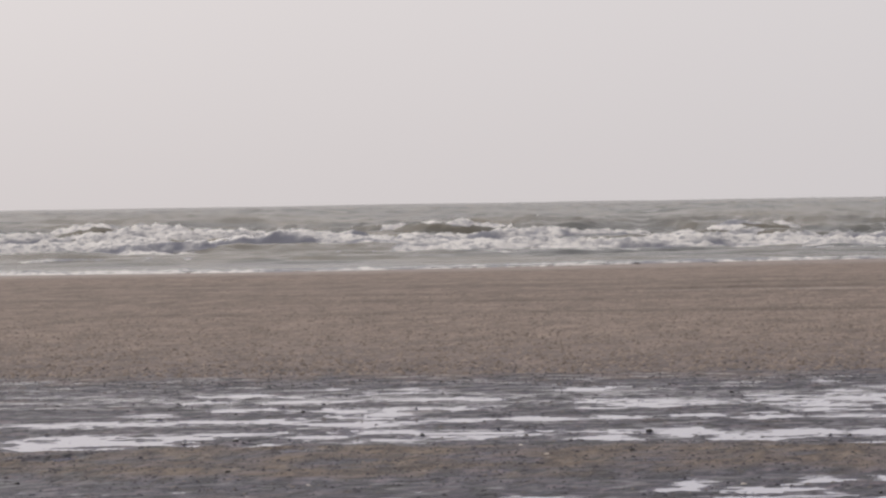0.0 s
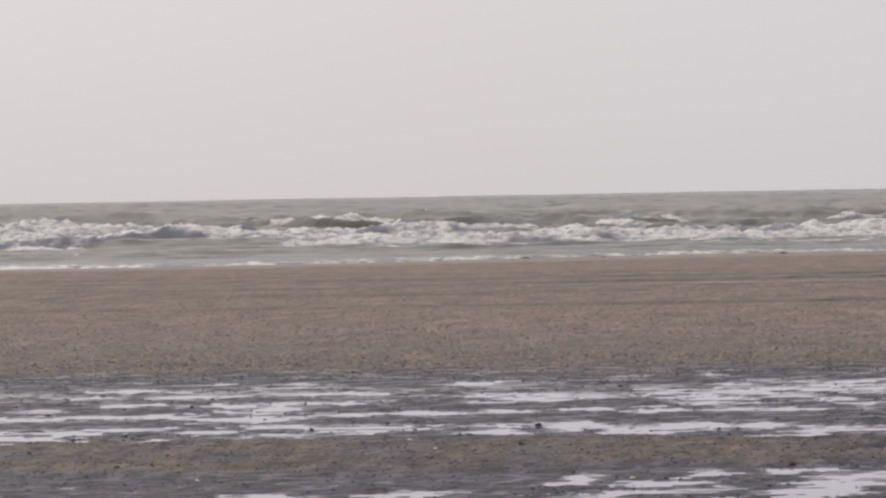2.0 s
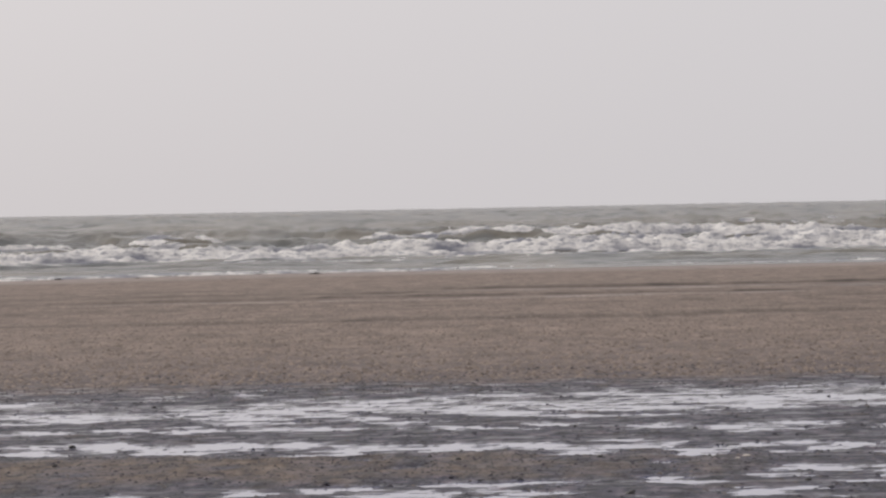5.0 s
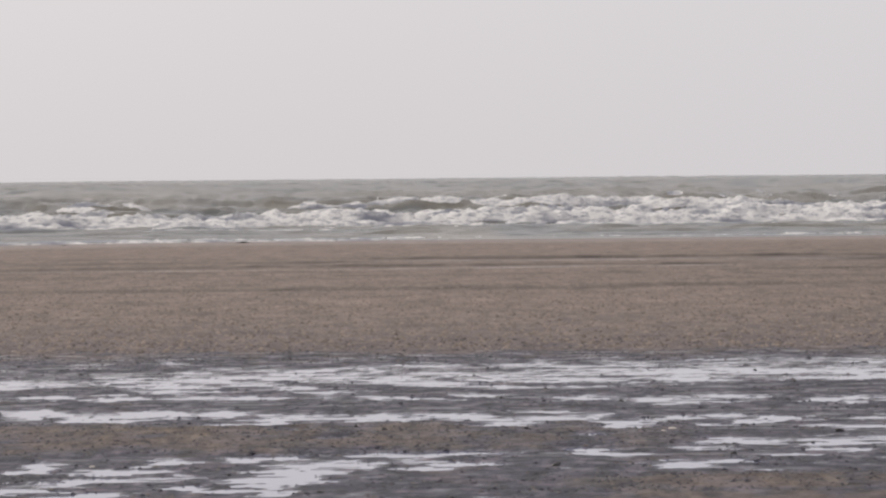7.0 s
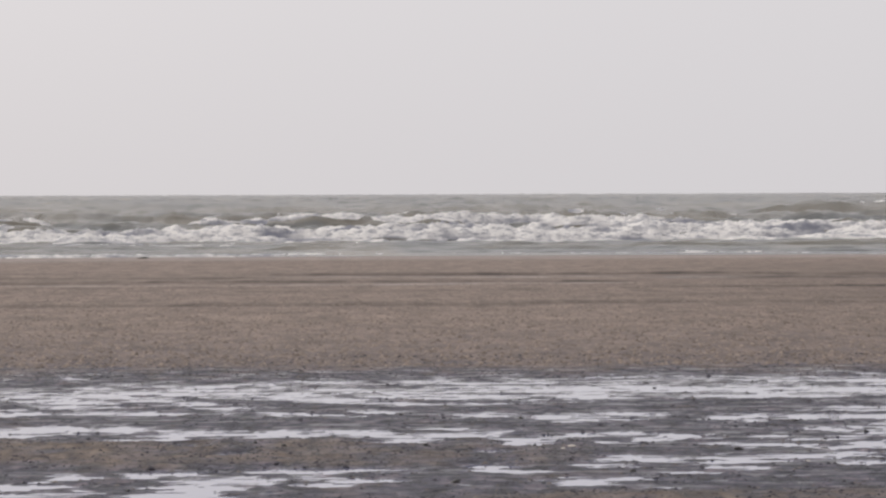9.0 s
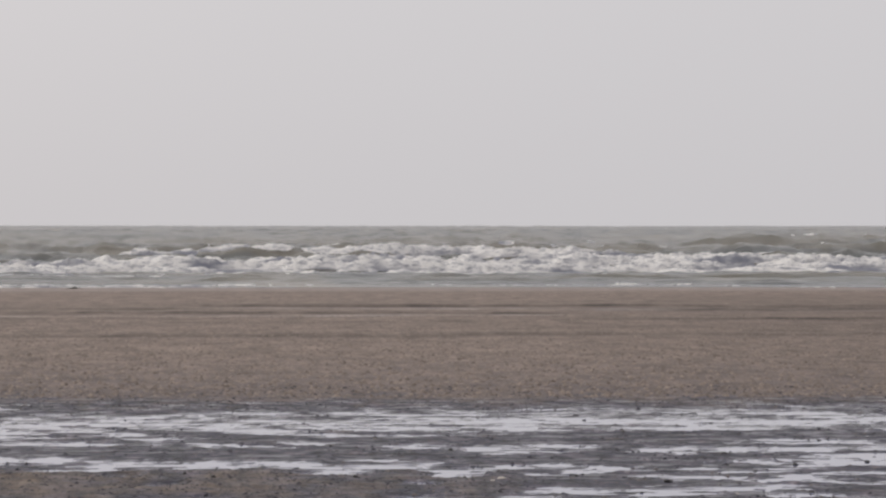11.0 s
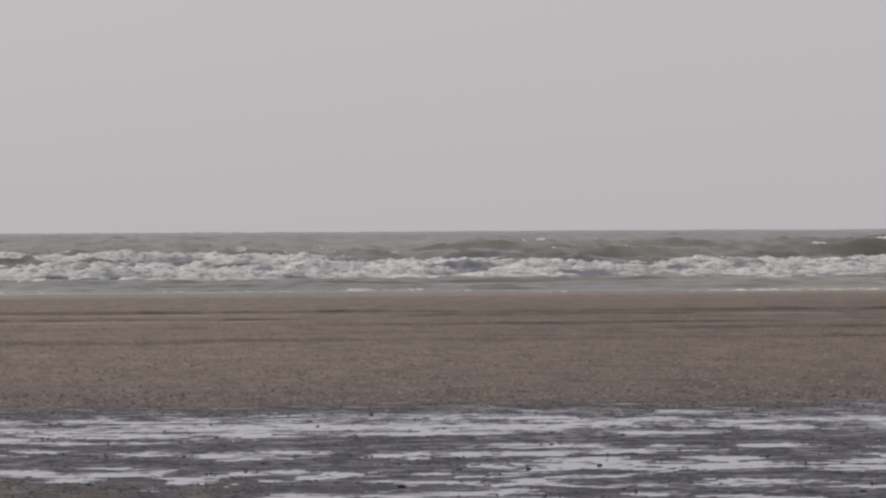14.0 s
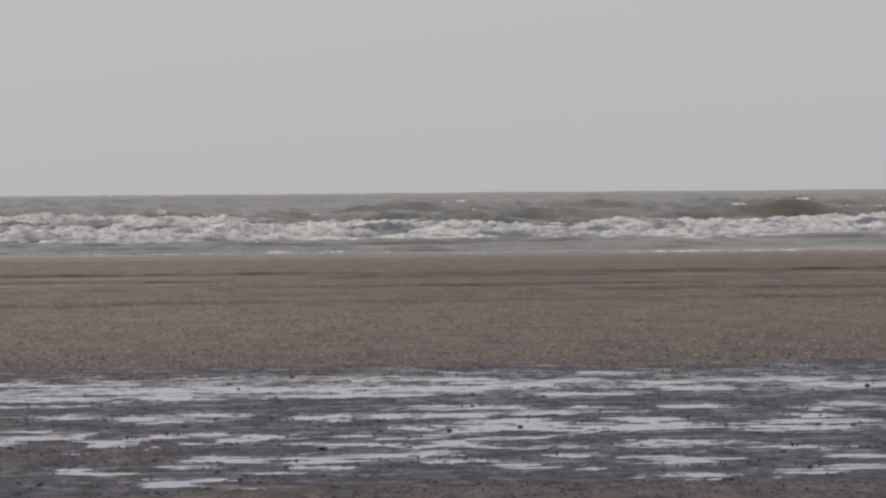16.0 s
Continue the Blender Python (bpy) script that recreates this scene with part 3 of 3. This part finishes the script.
def foam_amount(x, y):
    """Depth of foam on the water; none where it is below 0."""
    crown = fbm(x * 0.9, y * 0.5, 4, 401, 0.75)
    lace = fbm(x * 0.14, y * 0.8, 4, 411, 0.65)
    patch = fbm(x * 0.07, y * 0.12, 3, 413)
    r = x[:1]
    ragged = fbm(r * 0.35, 0 * r, 4, 415, 0.7)
    f = -0.3 + 0 * x
    for c in CRESTS:
        h, b, s = crest(x, y, c)
        if c[1] < 0.2:
            f = np.maximum(f, b * 0.12 * np.exp(-(s / 0.6) ** 2) * (0.55 + 1.2 * ragged + 0.9 * lace) - 0.06)
            continue
        wall = np.exp(-np.where(s < 0, s / 2.4, s / 1.3) ** 2)
        apron = np.exp(-np.where(s < 0, (s + 4) / 5.0, (s + 4) / 3.5) ** 2)
        lacy = 0.16 - 0.12 * (1 - step(-22, -10, r)) if c[0] < 260 else -0.2
        far = 1.0 if c[0] < 260 else 0.6
        f = np.maximum(f, b * (far * wall * (0.74 + 1.25 * lace + 0.5 * patch) + apron * (0.85 * lace + lacy) + 0.5 * crown * wall) - 0.26)
        if c[0] < 350:
            f = np.maximum(f, (0.55 if c[0] < 260 else 0.19) * np.exp(-np.where(s < 0, s / 0.9, s / 0.6) ** 2) * (0.75 + 1.0 * ragged) * step(0.45, 0.8, h) - 0.15)
    # swash along the water's edge
    for y0, k, reach in ((149.0, 421, 1.0), (155.0, 431, 0.55)):
        edge = y0 - 10 * (1 - step(-24, -4, r)) + 1.6 * fbm(r * 0.06, 0 * r, 3, k) + 0.25 * perlin(r * 0.9, 0 * r, k + 1)
        left = 1 - step(-26, -8, r)
        w = np.maximum(step(-0.35, 0.15, perlin(r * 0.05, 0 * r + 2, k + 2)) * (1 - 0.3 * step(4, 14, r)), 0.9 * left)
        f = np.maximum(f, reach * w * (0.27 + 0.10 * (1 - step(-34, -14, r))) * np.exp(-((y - edge) / (0.5 + 0.6 * left)) ** 2) * (0.75 + 0.7 * fbm(r * 0.6, 0 * r, 3, k + 3) + 0.7 * fbm(r * 2.4, 0 * r, 3, k + 4, 0.7)) - 0.05)
    return f


def foam_z(x, y):
    f = foam_amount(x, y)
    lumps = 0.4 * np.abs(perlin(x * 0.35, y * 0.45, 463)) + 0.7 * np.abs(perlin(x * 0.8, y * 0.9, 461)) + 0.6 * np.abs(perlin(x * 1.9, y * 1.5, 462)) + 0.5 * np.abs(perlin(x * 3.4, y * 2.0, 464))
    return sea_z(x, y) + 0.24 * np.clip(f, -0.2, 1.0) + 0.36 * np.clip(f, 0, 0.7) * lumps


def foam_thick_lit(x, y, z):
    """Whiter where foam is deep and on lit crests, grey for shade on faces and troughs."""
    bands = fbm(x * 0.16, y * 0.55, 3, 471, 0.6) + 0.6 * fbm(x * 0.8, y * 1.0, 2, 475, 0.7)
    thick_lit = 0.34 + 0.5 * np.clip(foam_amount(x, y), 0, 0.8) + 1.05 * bands
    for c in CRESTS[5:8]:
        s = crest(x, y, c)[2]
        # painted shade panels on the front faces, lit line along the crest
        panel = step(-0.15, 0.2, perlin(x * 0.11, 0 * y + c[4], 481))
        thick_lit = thick_lit - 0.75 * panel * np.exp(-((s + 1.7) / 1.0) ** 2) + 0.35 * np.exp(-(s / 0.8) ** 2)
    return np.clip(thick_lit, 0, 1)


sx = spread((-4900, -120, 700, 6), (-120, -56, 3, 0.5), (-56, 66, 0.14, 0.14), (66, 120, 0.5, 3), (120, 4900, 6, 700))
sy = spread((134, 160, 0.35, 0.35), (160, 186, 0.45, 0.4), (186, 262, 0.34, 0.42), (262, 420, 0.8, 2.2), (420, 430, 2.5, 2.5))
sea = sheet("water_sea", sx, sy, sea_z, SEA, (("face", wave_face),))
tagged(sea, "choppy grey-green sea with low swells reaching the horizon", "water", kind="structure")
fx = spread((-4900, -330, 700, 8), (-330, -120, 3, 1.3), (-120, 120, 1.1, 1.1), (120, 330, 1.3, 3), (330, 4900, 8, 700))
fy = spread((429.4, 430, 0.6, 0.6), (430, 1500, 2.6, 4.5), (1500, 4950, 6, 200))
far_sea = sheet("water_sea_far", fx, fy, lambda x, y: sea_z(x, y) - 0.6 * (y < 429.8), SEA, (("face", wave_face),))
tagged(far_sea, "grey open sea with dark wavelets under the horizon", "water", kind="structure")
foam = sheet("surf_foam", sx[(sx >= -56) & (sx <= 66)], sy[(sy > 134.5) & (sy < 430)], foam_z, FOAM, (("thick_lit", foam_thick_lit),), keep=lambda x, y: foam_amount(x, y) > -0.02)
tagged(foam, "white broken foam of breaking waves and swash", "foam", kind="stuff")


# ---- things on the flat ----
def link_mesh(name, bm, mat):
    me = bpy.data.meshes.new(name)
    bm.to_mesh(me)
    bm.free()
    me.polygons.foreach_set("use_smooth", np.ones(len(me.polygons), bool))
    me.materials.append(mat)
    return me


def lump_mesh(name, seed, mat, flat=0.7, wild=0.45):
    """A knobbly lump one unit across, resting on z = 0."""
    bm = bmesh.new()
    bmesh.ops.create_icosphere(bm, subdivisions=2, radius=0.5)
    for v in bm.verts:
        k = 1 + wild * noise.noise(v.co * 2.3 + Vector((seed * 7.1, 0, 0))) + 0.5 * wild * noise.noise(v.co * 5.5 + Vector((0, seed * 3.3, 0)))
        v.co = Vector((v.co.x * k, v.co.y * k, max(v.co.z * k * flat, -0.22)))
        v.co.z += 0.2
    return link_mesh(name, bm, mat)


def height_at(x, y):
    return float(ground_z(np.array([float(x)]), np.array([float(y)]))[0])


rng = random.Random(5)
STONES = [lump_mesh("stone", k, STONE, 0.65 + 0.1 * (k % 3)) for k in range(6)]
# the larger ones: x, y, centimetres across
PLACED = [
    (-3.26, 38.64, 5.8), (-3.05, 46.14, 4.6), (-4.28, 38.24, 3.8), (-5.88, 40.34, 4.1), (-5.19, 38.36, 4.4), (-6.94, 42.77, 4.3), (-7.53, 42.38, 3.8),
    (-5.91, 32.89, 3.3), (-7.31, 32.06, 3.7), (-6.65, 37.43, 4.8), (-3.12, 35.31, 4.4), (-2.24, 37.7, 3.8), (-3.3, 31.8, 2.8), (-6.16, 30.8, 2.7),
    (2.13, 39.85, 4.5), (1.94, 45.06, 3.9), (3.83, 47.14, 4.7), (1.14, 35.35, 4.4), (-0.19, 35.71, 3.6),
    (1.21, 31.05, 5.4), (0.44, 27.95, 2.8),
]
PLACED_FURTHER = [
    (3.55, 34.84, 5.7), (4.47, 39.14, 5.4), (2.52, 32.2, 4.8), (4.41, 36.41, 4.1), (4.87, 37.4, 4.2), (1.09, 40.58, 3.6),
    (-1.02, 30.36, 3.0), (1.23, 31.26, 3.5), (0.03, 35.29, 4.4), (5.54, 37.82, 4.5), (5.64, 41.63, 4.7), (4.28, 33.15, 3.3), (6.55, 43.21, 4.4),
    (6.93, 33.59, 4.7), (10.07, 44.64, 5.1), (5.2, 34.28, 3.9), (8.38, 39.04, 4.0),
]
spots = [(x, y, s / 100) for x, y, s in PLACED + PLACED_FURTHER]
for _ in range(60):
    y = rng.uniform(28, 50)
    spots.append((rng.uniform(-0.26, 0.27) * y, y, rng.uniform(0.016, 0.034)))
for k, (x, y, s) in enumerate(spots):
    ob = new("stone", STONES[k % 6])
    g = max(height_at(x, y), -0.006)
    ob.matrix_basis = pose(x, y, g - 0.12 * s, 0, 0, rng.uniform(0, 360)) @ Matrix.Diagonal((s * 1.25, s, s * rng.uniform(0.8, 1.15), 1))
    tagged(ob, "small dark wet stone on the mud flat" if s < 0.036 else "fist-sized dark lump of stone among the tide pools", "stone", "stones on the mud flat")


def shell_mesh():
    """A ribbed, cupped half of a shell, one unit across."""
    bm = bmesh.new()
    rings, spokes = 5, 14
    rows = []
    for j in range(rings + 1):
        r = 0.5 * j / rings
        row = []
        for i in range(spokes):
            a = 2 * math.pi * i / spokes
            rib = 1 + 0.06 * (i % 2)
            row.append(bm.verts.new((r * rib * math.cos(a), r * rib * 0.85 * math.sin(a), 0.26 * math.sqrt(max(0, 1 - (r / 0.53) ** 2)) * rib)))
        rows.append(row)
    for a, b in zip(rows, rows[1:]):
        for i in range(spokes):
            bm.faces.new((a[i], b[i], b[(i + 1) % spokes], a[(i + 1) % spokes]))
    bmesh.ops.remove_doubles(bm, verts=bm.verts, dist=0.001)
    bmesh.ops.solidify(bm, geom=bm.faces[:], thickness=0.05)
    return link_mesh("shell", bm, SHELL)


SHELL_MESH = shell_mesh()
for x, y, s in [(2.28, 35.2, 0.07), (2.2, 35.0, 0.045), (-2.0, 31.4, 0.05), (-4.1, 36.2, 0.05), (-3.75, 34.9, 0.04), (3.9, 33.3, 0.05), (5.75, 36.4, 0.04), (-5.1, 31.6, 0.045)]:
    ob = new("shell", SHELL_MESH)
    ob.matrix_basis = pose(x, y, max(height_at(x, y), 0) - 0.003, 0, 0, rng.uniform(0, 360)) @ Matrix.Diagonal((s, s, s, 1))
    tagged(ob, "pale ribbed shell lying on the wet mud", "shell", "shells on the mud flat")


def scatter(name, x, y, size, mat, label, rise):
    """Many little knobs of thrown-up sand in one mesh."""
    r = np.random.default_rng(len(x))
    m, z = 6, ground_z(x, y)
    dry = z > 0.006
    x, y, z, size, n = x[dry], y[dry], z[dry], size[dry], int(dry.sum())
    turn = r.uniform(0, 6.28, n)
    rings = []
    for i in range(m):
        a, k = turn + 2 * math.pi * i / m, r.uniform(0.35, 0.7, n) * size
        rings.append(np.stack([x + k * np.cos(a), y + k * np.sin(a), z - 0.12 * size], 1))
    rings.append(np.stack([x + r.uniform(-0.1, 0.1, n) * size, y, z + size * r.uniform(*rise, n)], 1))
    verts = np.stack(rings, 1).reshape(-1, 3)
    one = [(i, (i + 1) % m, m) for i in range(m)]
    faces = (np.array(one)[None] + (m + 1) * np.arange(n)[:, None, None]).reshape(-1, 3)
    me = bpy.data.meshes.new(name)
    me.vertices.add(len(verts))
    me.vertices.foreach_set("co", verts.astype(np.float32).ravel())
    me.loops.add(faces.size)
    me.loops.foreach_set("vertex_index", faces.astype(np.int32).ravel())
    me.polygons.add(len(faces))
    me.polygons.foreach_set("loop_start", np.arange(0, faces.size, 3, dtype=np.int32))
    me.polygons.foreach_set("use_smooth", np.ones(len(faces), bool))
    me.update(calc_edges=True)
    me.materials.append(mat)
    return tagged(new(name, me), label, "worm casts", kind="stuff")


def casts(count, y0, y1, lo, hi, power, seed):
    r = np.random.default_rng(seed)
    y = y0 + (y1 - y0) * r.random(count) ** power
    x = r.uniform(-0.27, 0.27, count) * y
    return x, y, (lo + (hi - lo) * r.random(count) ** 2) * (1 - 0.35 * step(56, 90, y))


scatter("worm_casts", *casts(32000, 51.5, 96, 0.05, 0.115, 1.15, 7), CAST, "small brown worm casts dotted over the sand", (0.16, 0.34))
scatter("worm_casts", *casts(10000, 64, 116, 0.04, 0.10, 0.95, 9), CAST, "worm casts thinning out towards the waterline", (0.18, 0.36))
scatter("mud_knobs", *casts(44000, 28, 50.0, 0.018, 0.058, 1.0, 8), KNOB, "tiny grey knobs of mud between the pools", (0.12, 0.26))
scatter("mud_knobs", *casts(9000, 48.5, 54.5, 0.02, 0.07, 1.0, 11), KNOB, "dark wet worm casts where the sand meets the mud", (0.1, 0.25))


def weed_mesh(seed):
    """A low heap of overlapping weed blades, one unit long."""
    r, bm = random.Random(seed), bmesh.new()
    for _ in range(60):
        cx, cy, a, ln = r.gauss(0, 0.2), r.gauss(0, 0.12), r.uniform(-0.7, 0.7), r.uniform(0.15, 0.4)
        z0, w = r.uniform(0.0, 0.12) * math.exp(-8 * cx * cx), r.uniform(0.02, 0.045)
        prev = None
        for k in range(6):
            t = k / 5 - 0.5
            px, py = cx + ln * t * math.cos(a), cy + ln * t * math.sin(a)
            pz = z0 + 0.07 * (1 - 4 * t * t) + 0.015 * r.random()
            cur = [bm.verts.new((px - w * math.sin(a), py + w * math.cos(a), pz)), bm.verts.new((px + w * math.sin(a), py - w * math.cos(a), pz + 0.02))]
            if prev:
                bm.faces.new((prev[0], prev[1], cur[1], cur[0]))
            prev = cur
    bmesh.ops.solidify(bm, geom=bm.faces[:], thickness=0.015)
    return link_mesh("seaweed_clump", bm, WEED)


for k, (x, y, s) in enumerate([(-4.3, 144.6, 0.44), (-12.5, 144.2, 0.34), (-9.9, 143.0, 0.2), (-14.6, 143.2, 0.22)]):
    ob = new("seaweed_clump", weed_mesh(k))
    ob.matrix_basis = pose(x, y, height_at(x, y) - 0.01, 0, 0, rng.uniform(-15, 15)) @ Matrix.Diagonal((s, s, s * 0.7, 1))
    tagged(ob, "dark heap of wet seaweed stranded near the waterline", "seaweed", "seaweed at the waterline")
